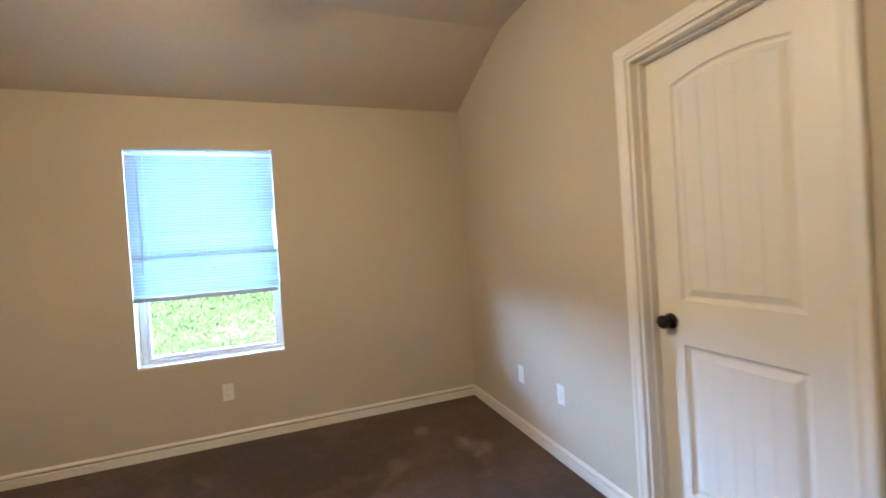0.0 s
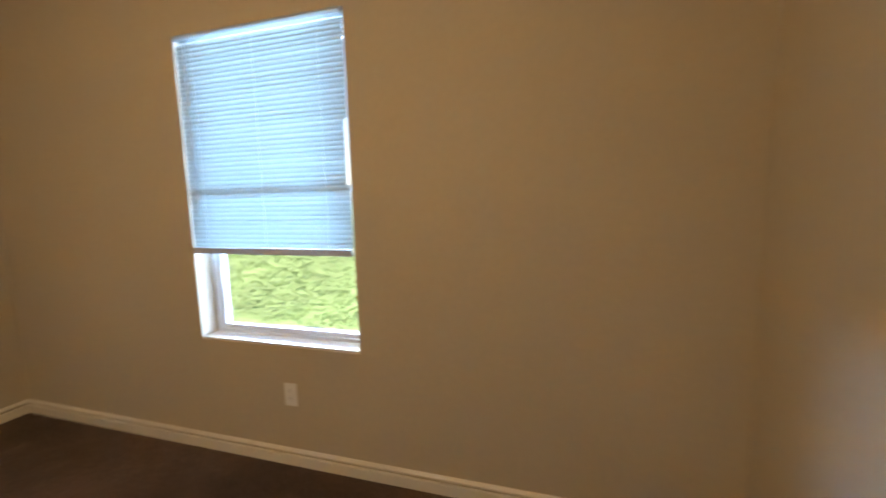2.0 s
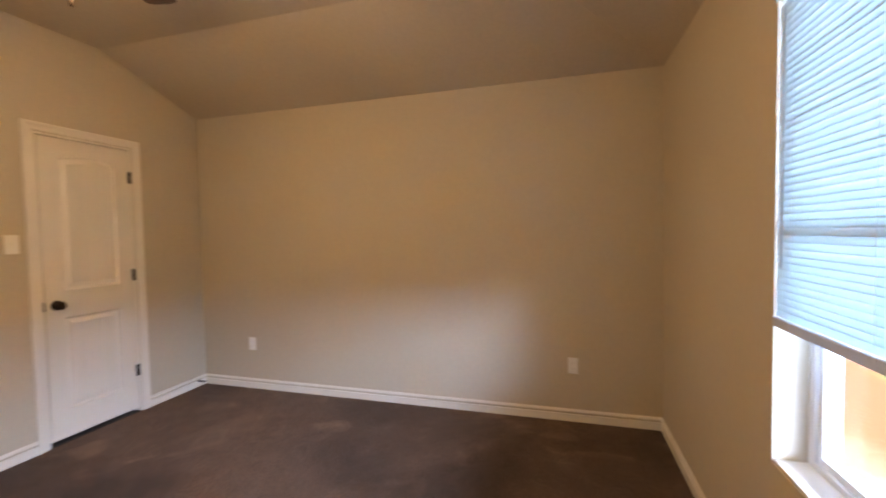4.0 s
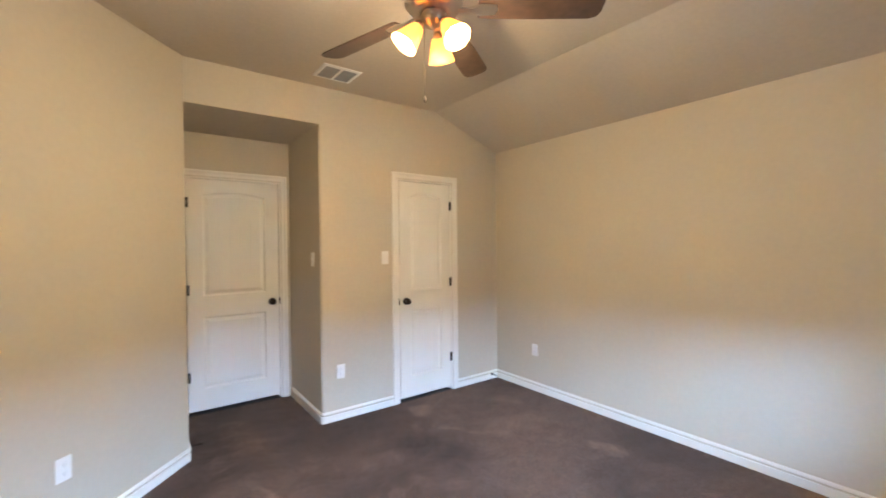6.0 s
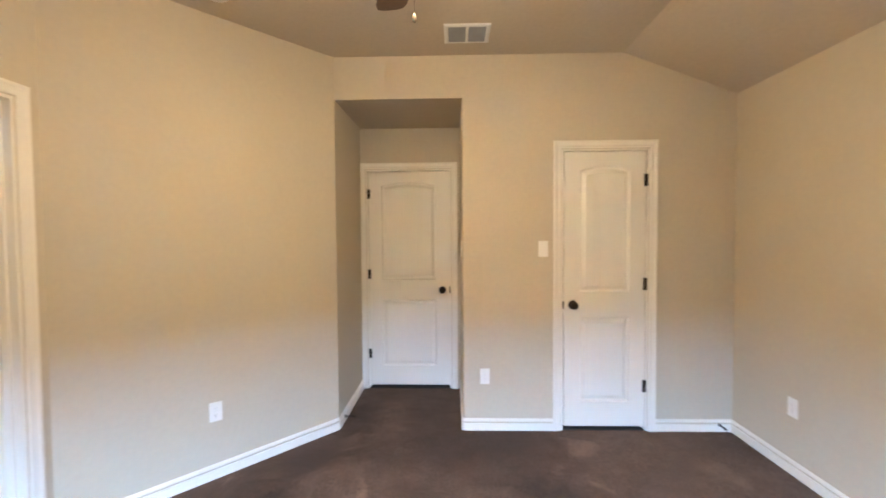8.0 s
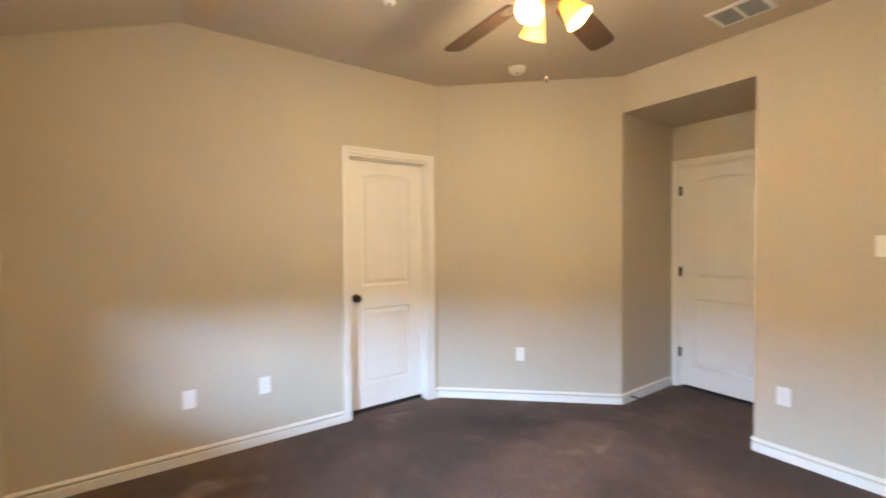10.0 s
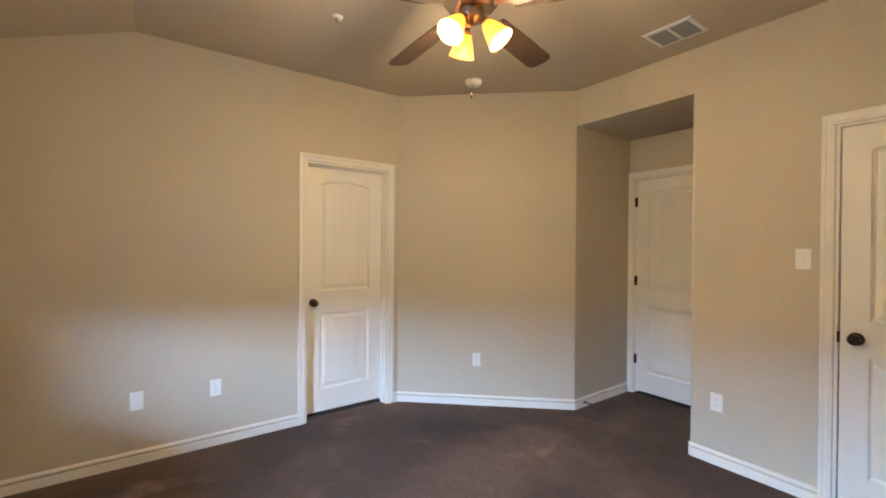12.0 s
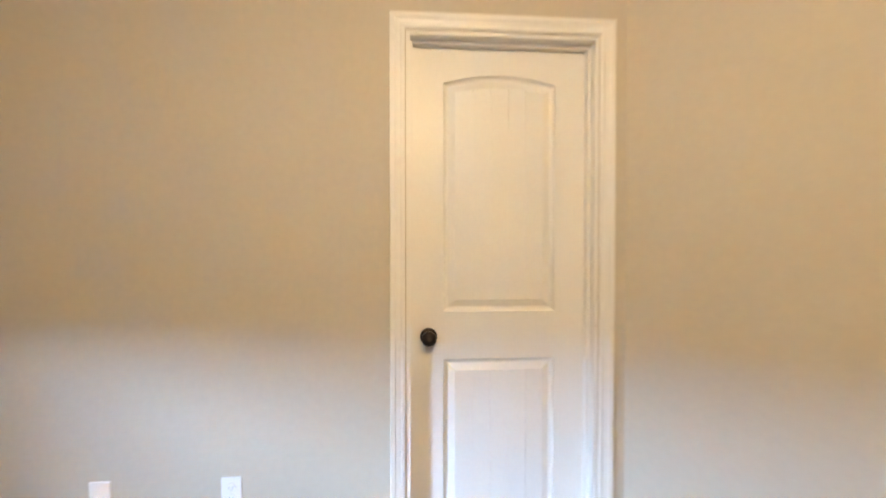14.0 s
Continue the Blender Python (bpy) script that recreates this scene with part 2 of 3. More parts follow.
def box(bm, x0, x1, y0, y1, z0, z1, bevel=0.0):
    vs = [bm.verts.new((x, y, z)) for x in (x0, x1) for y in (y0, y1) for z in (z0, z1)]
    fs = [bm.faces.new([vs[i] for i in q]) for q in ((0, 1, 3, 2), (4, 6, 7, 5), (0, 4, 5, 1), (2, 3, 7, 6), (0, 2, 6, 4), (1, 5, 7, 3))]
    if bevel:
        bmesh.ops.bevel(bm, geom=list({e for f in fs for e in f.edges}), offset=bevel, segments=2, affect="EDGES", profile=0.5)
    return bm


def boxed(*a, bevel=0.0):
    return box(bmesh.new(), *a, bevel=bevel)


def prism(bm, poly, z0, z1):
    """A flat outline in x, y raised from z0 to z1."""
    lo = [bm.verts.new((x, y, z0)) for x, y in poly]
    hi = [bm.verts.new((x, y, z1)) for x, y in poly]
    bm.faces.new(lo), bm.faces.new(hi)
    for i in range(len(poly)):
        j = (i + 1) % len(poly)
        bm.faces.new((lo[i], lo[j], hi[j], hi[i]))
    return bm


def upright(bm, poly, y0, y1):
    """A flat outline in x, z given depth from y0 to y1."""
    lo = [bm.verts.new((x, y0, z)) for x, z in poly]
    hi = [bm.verts.new((x, y1, z)) for x, z in poly]
    bm.faces.new(lo), bm.faces.new(hi)
    for i in range(len(poly)):
        j = (i + 1) % len(poly)
        bm.faces.new((lo[i], lo[j], hi[j], hi[i]))
    return bm


def bridge(bm, loops, close=True, cap=False):
    """Skin between loops of points of the same count."""
    rows = [[bm.verts.new(p) for p in lp] for lp in loops]
    n = len(rows[0])
    for a, c in zip(rows, rows[1:]):
        for i in range(n if close else n - 1):
            j = (i + 1) % n
            bm.faces.new((a[i], a[j], c[j], c[i]))
    if cap:
        bm.faces.new(rows[0]), bm.faces.new(rows[-1])
    return bm


def turned(profile, seg=24, m=None, cap=True):
    """A shape of revolution round z; profile: rows of radius, height."""
    bm = bmesh.new()
    loops = [[(r * math.cos(2 * math.pi * k / seg), r * math.sin(2 * math.pi * k / seg), z) for k in range(seg)] for r, z in profile]
    bridge(bm, loops, True, cap)
    if m:
        bmesh.ops.transform(bm, matrix=m, verts=bm.verts[:])
    return bm


def rounded(corner, before, after, r, seg=5):
    """Points that round off a corner between two neighbours."""
    c, a, b = Vector(corner), Vector(before), Vector(after)
    u, v = (a - c).normalized(), (b - c).normalized()
    half = u.angle(v) / 2
    cut = r / math.tan(half)
    centre = c + (u + v).normalized() * (r / math.sin(half))
    p, q = c + u * cut - centre, c + v * cut - centre
    a0, a1 = math.atan2(p.y, p.x), math.atan2(q.y, q.x)
    step = (a1 - a0 + math.pi) % (2 * math.pi) - math.pi
    return [(centre.x + r * math.cos(a0 + step * k / seg), centre.y + r * math.sin(a0 + step * k / seg)) for k in range(seg + 1)]


# ---- the room: floor, walls, ceiling ----
outline = [(XW - 0.1, 0.02), (0.1, 0.02), (0.1, -1.7), (1.12, -1.7), (1.12, -2.72), (0.1, -2.72), (-0.93, -3.87), (-0.93, -5.72), (-2.03, -5.72),
           (-2.03, -3.93), (-2.3, -3.93), (-2.3, -5.02), (-3.6, -5.02), (-3.6, -3.93), (XW - 0.1, -3.93)]
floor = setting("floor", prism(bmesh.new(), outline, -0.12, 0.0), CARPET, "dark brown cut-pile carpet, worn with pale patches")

bm = bmesh.new()
box(bm, XW - TH, WX0, 0, 0.17, -0.2, 2.62)
box(bm, WX1, 0.0 + TH, 0, 0.17, -0.2, 2.62)
box(bm, WX0, WX1, 0, 0.17, -0.2, WZ0)
box(bm, WX0, WX1, 0, 0.17, WZ1, 2.62)
setting("wall_north", bm, WALL, "beige painted drywall with a deep window recess")

DE0, DE1, DZ = -1.868, -2.582, 2.045   # east door opening
bm = bmesh.new()
box(bm, 0, TH, DE0, 0.0, 0, 2.95)
box(bm, 0, TH, YD, DE1, 0, 2.95)
box(bm, 0, TH, DE1, DE0, DZ, 2.95)
setting("wall_east", bm, WALL, "beige painted drywall with a door in it")

bm = prism(bmesh.new(), [(0, YD), *rounded((AL, YS), (0, YD), (AL, AB), 0.02), (AL, AB), (AL + TH, AB), (AL + TH, YS - 0.05), (TH, YD - 0.06), (TH, YD)], 0, 2.95)
setting("wall_southeast", bm, WALL, "beige painted drywall set at an angle")

DS0, DS1 = -1.080, -1.865   # alcove door opening
bm = bmesh.new()
box(bm, AL + TH, DS0, AB - TH, AB, 0, 2.6)
box(bm, DS1, AR - TH, AB - TH, AB, 0, 2.6)
box(bm, DS1, DS0, AB - TH, AB, DZ, 2.6)
setting("wall_alcove", bm, WALL, "beige drywall at the back of the door alcove")

DC0, DC1 = -2.664, -3.286   # closet door opening
bm = prism(bmesh.new(), [(AR, AB), *rounded((AR, YS), (AR, AB), (DC0, YS), 0.02), (DC0, YS), (DC0, YS - TH), (AR - TH, YS - TH), (AR - TH, AB)], 0, 2.95)
box(bm, XW - TH, DC1, YS - TH, YS, 0, 2.95)
box(bm, DC1, DC0, YS - TH, YS, DZ, 2.95)
setting("wall_south", bm, WALL, "beige painted drywall with rounded corner beside the alcove")

bm = boxed(AR - 0.02, AL + 0.02, YS - TH, YS, 2.418, 2.95)
setting("wall_header", bm, WALL, "beige drywall header over the alcove")
setting("wall_west", boxed(XW - TH, XW, YS, 0.0, 0, 2.62), WALL, "plain beige painted drywall")
setting("ceiling_alcove", boxed(AR - 0.05, AL + 0.05, AB - 0.05, YS - TH, 2.418, 2.5), CEIL, "beige ceiling of the alcove")

# ceiling with sloped strips along the north and west walls
bm = bmesh.new()
drop = (ZC - ZE) / RUN
xf, yf, e = XW + RUN, -RUN, 0.1
pts = {"a": (xf, yf, ZC), "b": (0.1, yf, ZC), "c": (0.1, YS - 0.1, ZC), "d": (xf, YS - 0.1, ZC),
       "e": (XW - e, e, ZE - drop * e), "f": (0.1, e, ZE - drop * e), "g": (XW - e, YS - 0.1, ZE - drop * e)}
for dz in (0.0, 0.14):
    v = {k: bm.verts.new((p[0], p[1], p[2] + dz)) for k, p in pts.items()}
    for q in ("abcd", "abfe", "adge"):
        bm.faces.new([v[k] for k in q])
setting("ceiling", bm, CEIL, "beige textured ceiling sloping down to two walls")

# unseen boxes added behind the three doors to keep the sky light out
for nm, (x0, x1, y0, y1) in {"wall_bath": (TH, 1.1, -2.72, -1.7), "wall_closet": (-3.6, -2.3, -5.0, YS - TH), "wall_hall": (-2.02, -0.92, -5.7, AB - TH)}.items():
    bm = bmesh.new()
    box(bm, x0 - 0.05, x1 + 0.05, y0 - 0.05, y1 + 0.05 if nm == "wall_bath" else y1, 2.5, 2.56)
    if nm == "wall_bath":
        box(bm, x1, x1 + 0.05, y0, y1, 0, 2.5), box(bm, x0, x1 + 0.05, y0 - 0.05, y0, 0, 2.5), box(bm, x0, x1 + 0.05, y1, y1 + 0.05, 0, 2.5)
    else:
        box(bm, x0, x1, y0 - 0.05, y0, 0, 2.5), box(bm, x0 - 0.05, x0, y0 - 0.05, y1, 0, 2.5), box(bm, x1, x1 + 0.05, y0 - 0.05, y1, 0, 2.5)
    setting(nm, bm, WALL, "plain added wall that keeps sky light out behind a door")

# ---- baseboards ----
BOARD = [(0, 0), (0.011, 0), (0.0115, 0.049), (0.010, 0.052), (0, 0.053)]
CAP = [(0, 0.067), (0.012, 0.067), (0.0135, 0.069), (0.0135, 0.076), (0.009, 0.080), (0.004, 0.086), (0, 0.0875)]


def along(path, profile):
    """A profile of offset and height drawn along wall points; the room lies to the left of the way."""
    bm = bmesh.new()
    n = len(path)
    nor = []
    for a, b in zip(path, path[1:]):
        d = (Vector(b) - Vector(a)).normalized()
        nor.append(Vector((-d.y, d.x)))
    loops = []
    for i, p in enumerate(path):
        if i in (0, n - 1):
            off = nor[0] if i == 0 else nor[-1]
        else:
            q = nor[i - 1] + nor[i]
            off = q * (2 / q.length_squared)
        loops.append([(p[0] + off.x * t, p[1] + off.y * t, z) for t, z in profile])
    return bridge(bm, loops, True, True)


def baseboard(path):
    """A flat board with a separate cap moulding above it, a strip of wall between the two."""
    ob = setting("baseboard", along(path, BOARD), TRIM, "white baseboard with a cap moulding along the carpet")
    part("cap_moulding", along(path, CAP), TRIM, ob)
    return ob


CW = 0.058   # casing width
corner_a = rounded((AR, YS), (DC0, YS), (AR, AB), 0.02, 4)
corner_b = rounded((AL, YS), (AL, AB), (0, YD), 0.02, 4)
baseboard([(0, DE0 + CW), (0, 0), (XW, 0), (XW, YS), (DC1 - CW, YS)])
baseboard([(DC0 + CW, YS), *corner_a, (AR, AB + 0.02)])
baseboard([(AL, AB + 0.02), *corner_b, (0, YD), (0, DE1 - CW)])

# ---- doors ----
CASING = [(0.004, 0.0), (0.004, 0.009), (0.010, 0.0115), (0.016, 0.0115), (0.020, 0.0095), (0.036, 0.0125), (0.041, 0.0165), (0.055, 0.0175), (0.058, 0.015), (0.058, 0.0)]


def casing(x0, x1, top):
    """Moulded frame round an opening from x0 to x1, standing out towards -y."""
    bm = bmesh.new()
    loops = [[(x0 - u, -w, 0.0), (x0 - u, -w, top + u), (x1 + u, -w, top + u), (x1 + u, -w, 0.0)] for u, w in CASING]
    bridge(bm, loops, False)
    return bm


def arch_loop(x0, x1, z0, z1, rise, inset, y, seg=14):
    a, b, lo = x0 + inset, x1 - inset, z0 + inset
    mid, half = (x0 + x1) / 2, (x1 - x0) / 2
    pts = [(a, y, lo), (b, y, lo)]
    for k in range(seg + 1):
        x = b + (a - b) * k / seg
        q = (x - mid) / half
        pts.append((x, y, z1 - inset + rise * (1 - q * q)))
    return pts


def door_leaf(parent, w, h, knob_left, knob_side_y=0.0):
    """A two-panel plank door; its face lies in y = 0, towards -y, from x = 0 to w, z = 0.012 to h."""
    st, th, zb = 0.118 if w > 0.66 else 0.110, 0.035, 0.034
    x0, x1 = st, w - st
    lz0, lz1, uz0, uz1, rise = 0.215, 0.835, 1.018, 1.890, 0.032
    bm = bmesh.new()
    upright(bm, [(0, zb), (x0, zb), (x0, h), (0, h)], 0, th)
    upright(bm, [(x1, zb), (w, zb), (w, h), (x1, h)], 0, th)
    upright(bm, [(x0, zb), (x1, zb), (x1, lz0), (x0, lz0)], 0, th)
    upright(bm, [(x0, lz1), (x1, lz1), (x1, uz0), (x0, uz0)], 0, th)
    top = [(p[0], p[2]) for p in arch_loop(x0, x1, uz0, uz1, rise, 0, 0)[2:]]
    for p, q in zip(top, top[1:]):
        upright(bm, [p, q, (q[0], h), (p[0], h)], 0, th)
    leaf = part("slab", bm, DOORP, parent)
    for z0, z1, rs in ((lz0, lz1, 0.0), (uz0, uz1, rise)):
        bm = bmesh.new()
        steps = [(0, 0), (0.002, 0.007), (0.008, 0.0125), (0.014, 0.0145), (0.019, 0.0145), (0.043, 0.0042), (0.045, 0.0030)]
        bridge(bm, [arch_loop(x0, x1, z0, z1, rs, i, d) for i, d in steps])
        pan = part("panel", bm, DOORP, parent, "recessed moulded panel with plank grooves")
        a, b, n = x0 + 0.045, x1 - 0.045, 5
        mid, half = (x0 + x1) / 2, (x1 - x0) / 2
        bm = boxed(a, b, 0.0052, 0.010, z0 + 0.045, z1 - 0.045 + rs * 0.5)
        part("panel_back", bm, DOORP, pan)
        for k in range(n):
            l, r = a + (b - a) * k / n, a + (b - a) * (k + 1) / n
            l, r = (l + (0.0010 if k else 0), r - (0.0010 if k < n - 1 else 0))
            top = [(x, z1 - 0.045 + rs * (1 - ((x - mid) / half) ** 2)) for x in (r, (l + r) / 2, l)]
            bm = upright(bmesh.new(), [(l, z0 + 0.045), (r, z0 + 0.045), *top], 0.003, 0.0075)
            part("plank", bm, DOORP, pan)
    kx = 0.062 if knob_left else w - 0.062
    turn = Matrix.Translation((kx, 0, 0.925)) @ Matrix.Rotation(radians(90), 4, "X")
    kn = part("knob", turned([(0.0, 0.062), (0.012, 0.0615), (0.022, 0.058), (0.028, 0.050), (0.0285, 0.044), (0.025, 0.036), (0.015, 0.030), (0.011, 0.024), (0.011, 0.008)], 28, turn), BRONZE, parent, "round oil-rubbed bronze knob", True)
    part("rose", turned([(0.033, 0.0), (0.033, 0.004), (0.029, 0.009), (0.012, 0.011), (0.0, 0.011)], 28, turn), BRONZE, kn, "", True)
    return leaf


def door_set(name, label, m, w, h, recess, knob_left, hinge_side, wall=TH):
    """A door with its jamb, stop and casing. Local x runs along the wall, -y into the room; the opening spans x = 0 to w."""
    d = thing(name, label, "door", m, kind="structure")
    part("casing", casing(0.0, w, h), TRIM, d, "white moulded door casing")
    jt = 0.014
    bm = bmesh.new()
    box(bm, 0.0, jt, -0.0005, wall, 0, h), box(bm, w - jt, w, -0.0005, wall, 0, h), box(bm, jt, w - jt, -0.0005, wall, h - jt, h)
    jamb = part("jamb", bm, TRIM, d)
    bm = bmesh.new()
    if recess:
        s0, s1 = recess - 0.036, recess - 0.002
    else:
        s0, s1 = 0.039, 0.073
    box(bm, jt, jt + 0.010, s0, s1, 0, h - jt), box(bm, w - jt - 0.010, w - jt, s0, s1, 0, h - jt), box(bm, jt, w - jt, s0, s1, h - jt - 0.010, h - jt)
    part("door_stop_strip", bm, TRIM, jamb)
    # near-black strip laid in the gap to stand for the shade under the door
    part("threshold", boxed(jt, w - jt, recess + 0.004, wall, -0.002, 0.006, bevel=0.002), DARK, d, "dark strip in place of the shade in the gap under the door")

    gap = jt + 0.008
    before = set(d.children)
    door_leaf(d, w - 2 * gap, h - jt - 0.008, knob_left)
    if hinge_side is not None:
        hx = 0.0 if hinge_side else w - 2 * gap
        for z in (0.33, 1.075, 1.82):
            hg = part("hinge", turned([(0.0, -0.044), (0.0058, -0.043), (0.0058, 0.043), (0.0, 0.044)], 12, Matrix.Translation((hx, -0.006, z))), BRONZE, d, "black bronze hinge barrel", True)
            part("hinge_leaf", boxed(hx - 0.014, hx + 0.014, -0.0025, 0.0, z - 0.044, z + 0.044), BRONZE, hg)
        kx = -0.012 if knob_left else w - 2 * gap + 0.002
        part("strike_plate", boxed(kx, kx + 0.010, -0.002, 0.012, 0.895, 0.955), BRONZE, d, "small bronze strike plate")
    for o in set(d.children) - before:
        o.location = (gap, recess, 0)
    return d


door_set("door_1", "closed white two-panel door set deep in its frame", pose(0, DE0, 0, 0, 0, -90), DE0 - DE1, DZ, 0.078, True, None)
door_set("door_2", "closed white two-panel closet door with bronze hinges", pose(DC0, YS, 0, 0, 0, 180), DC0 - DC1, DZ, 0.0, True, False)
door_set("door_3", "closed white two-panel door at the back of the alcove", pose(DS0, AB, 0, 0, 0, 180), DS0 - DS1, DZ, 0.0, False, True)

# ---- window with its blind ----
win = thing("window_1", "white vinyl single-hung window in a drywall recess", "window", pose(WX0, 0, WZ0), kind="structure")
WW, WH = WX1 - WX0, WZ1 - WZ0
FY0, FY1 = 0.095, 0.165


def ring(x0, x1, z0, z1, y0, y1, t, bevel=0.0, foot=0.0):
    bm = bmesh.new()
    box(bm, x0, x0 + t, y0, y1, z0, z1, bevel), box(bm, x1 - t, x1, y0, y1, z0, z1, bevel)
    box(bm, x0 + t, x1 - t, y0, y1, z0, z0 + (foot or t), bevel), box(bm, x0 + t, x1 - t, y0, y1, z1 - t, z1, bevel)
    return bm


part("window_frame", ring(0.001, WW - 0.001, 0.002, WH - 0.001, FY0, FY1, 0.032, 0.002, 0.030), VINYL, win)
mid = WH * 0.5
low = part("lower_sash", ring(0.034, WW - 0.034, 0.033, mid + 0.018, FY0 + 0.010, FY0 + 0.038, 0.022, 0.002, 0.023), VINYL, win)
up = part("upper_sash", ring(0.034, WW - 0.034, mid - 0.002, WH - 0.034, FY0 + 0.040, FY0 + 0.066, 0.027, 0.002, 0.018), VINYL, win)
for holder, z0, z1, y in ((low, 0.055, mid - 0.003, FY0 + 0.024), (up, mid + 0.015, WH - 0.060, FY0 + 0.053)):
    pane = part("pane", boxed(0.060, WW - 0.060, y, y + 0.004, z0, z1), GLASS, holder, "clear glass pane")
    pane.visible_shadow = False
part("sash_lock", boxed(WW / 2 - 0.03, WW / 2 + 0.03, FY0 - 0.002, FY0 + 0.012, mid + 0.018, mid + 0.030, bevel=0.003), VINYL, win)
part("window_sill", boxed(0.0005, WW - 0.0005, 0.002, FY0 + 0.03, 0.0, 0.014, bevel=0.003), TRIM, win, "white painted sill")

blind = thing("window_blind", "white vinyl mini blind lowered two thirds, slats closed", "window blind", pose(WX0, 0, 0))
BX0, BX1, BZ = 0.004, WW - 0.007, 1.047
BY = 0.006
bm = box(bmesh.new(), BX0, WW - 0.004, -0.011, -0.0095, WZ1 - 0.027, WZ1 - 0.001)
box(bm, BX0, WW - 0.004, -0.0095, 0.020, WZ1 - 0.0025, WZ1 - 0.001), box(bm, BX0, WW - 0.004, 0.020, 0.0215, WZ1 - 0.027, WZ1 - 0.001)
part("head_rail", bm, SLAT, blind, "open white channel of the head rail")
part("bottom_rail", boxed(BX0, WW - 0.012, -0.008, 0.018, BZ, BZ + 0.030, bevel=0.004), RAILM, blind, "thick greyish bottom rail")
slat_n = 45
pitch = (WZ1 - 0.036 - (BZ + 0.034)) / slat_n
bm = bmesh.new()
prof = []
for k in range(6):
    q = k / 5 - 0.5
    ang = radians(82)
    reach, arc = 0.0246 * q, 0.0022 * (1 - 4 * q * q)
    prof.append((BY + math.cos(ang) * reach - math.sin(ang) * arc * 1.0, math.sin(ang) * reach * 1.0 + math.cos(ang) * arc))
lay = [(y, z) for y, z in prof] + [(y + 0.0007, z) for y, z in reversed(prof)]
bridge(bm, [[(BX0, y, z) for y, z in lay], [(BX1, y, z) for y, z in lay]], True, True)
whole = part("slat", bm, SLAT, blind)
bm = bridge(bmesh.new(), [[(BX0, y, z) for y, z in lay], [(BX1 - 0.017, y, z) for y, z in lay]], True, True)
snapped = part("slat", bm, SLAT, blind, "slat with its end snapped off")
for k in range(slat_n):
    z = BZ + 0.043 + pitch * k
    broken = 1.36 < z < 1.64
    o = (snapped if broken else whole) if k in (0, 14) else new("slat", (snapped if broken else whole).data)
    o.parent = blind
    o.location = (0, 0.0006 * math.sin(k * 2.3), z)
    o.rotation_euler = (radians(0.9 * math.sin(k * 1.7)), radians(0.10 * math.sin(k * 0.9)), 0)
for x in (0.11, WW / 2, WW - 0.12):
    for y in (-0.0095, 0.0205):
        part("ladder_cord", boxed(x - 0.0006, x + 0.0006, y - 0.0004, y + 0.0004, BZ + 0.02, WZ1 - 0.03), CORD, blind)
wand = part("tilt_wand", turned([(0.0, 1.235), (0.0032, 1.236), (0.0032, 1.99), (0.002, 2.0), (0.002, 2.035), (0.0, 2.036)], 6, Matrix.Translation((0.074, -0.016, 0))), mat("clear_wand_plastic", (0.52, 0.60, 0.68), 0.2), blind, "hexagonal plastic tilt wand")

# ---- outlets and switches ----


def wall_plate(name, label, category, m, kind_of):
    ob = thing(name, label, category, m, "wall plates")
    bm = boxed(-0.035, 0.035, -0.0055, 0.0, -0.0575, 0.0575, bevel=0.0025)
    part("cover_plate", bm, PLATE, ob)
    if kind_of == "outlet":
        for z in (-0.0195, 0.0195):
            rc = part("receptacle", turned([(0.0165, 0.0), (0.0165, 0.0018), (0.0155, 0.0024), (0.0, 0.0024)], 16, Matrix.Translation((0, -0.0055, z)) @ Matrix.Rotation(radians(90), 4, "X")), PLATE, ob)
            part("slots", box(box(boxed(-0.0068, -0.0048, -0.0083, -0.0078, z - 0.002, z + 0.0065), 0.0048, 0.0068, -0.0083, -0.0078, z - 0.001, z + 0.0055), -0.002, 0.002, -0.0083, -0.0078, z - 0.0095, z - 0.0060), SLOT, rc)
        part("screw", turned([(0.003, 0), (0.003, 0.001), (0.0, 0.0014)], 10, Matrix.Translation((0, -0.0055, 0)) @ Matrix.Rotation(radians(90), 4, "X")), PLATE, ob)
    elif kind_of == "switch":
        part("toggle_surround", boxed(-0.006, 0.006, -0.0068, -0.0054, -0.013, 0.013, bevel=0.0005), PLATE, ob)
        bm = upright(bmesh.new(), [(-0.004, -0.006), (0.004, -0.006), (0.004, 0.006), (-0.004, 0.006)], -0.016, -0.005)
        bmesh.ops.transform(bm, matrix=Matrix.Rotation(radians(-22), 4, "X"), verts=bm.verts[:])
        part("toggle", bm, PLATE, ob)
    else:
        part("jack", boxed(-0.008, 0.008, -0.0075, -0.0054, -0.008, 0.008, bevel=0.001), PLATE, ob)
    if kind_of != "outlet":
        for z in (-0.030, 0.030):
            part("screw", turned([(0.003, 0), (0.003, 0.001), (0.0, 0.0014)], 10, Matrix.Translation((0, -0.0055, z)) @ Matrix.Rotation(radians(90), 4, "X")), PLATE, ob)
    return ob


OUT_LABEL = "white duplex outlet with cover plate on beige wall"
for x, y, rz, lab in ((-0.0, -1.252, -90, ""), (XW, -0.575, 90, ""), (XW, -3.302, 90, ""), (-2.111, YS, 180, ""), (-0.472, -3.212, -138, ""), (-1.883, 0, 0, " beneath the window")):
    wall_plate("outlet", OUT_LABEL + lab, "outlet", pose(x, y, 0.40 if y != 0 else 0.367, 0, 0, rz), "outlet")
wall_plate("cable_plate", "white cable jack plate near the outlet", "wall plate", pose(0, -0.811, 0.40, 0, 0, -90), "jack")
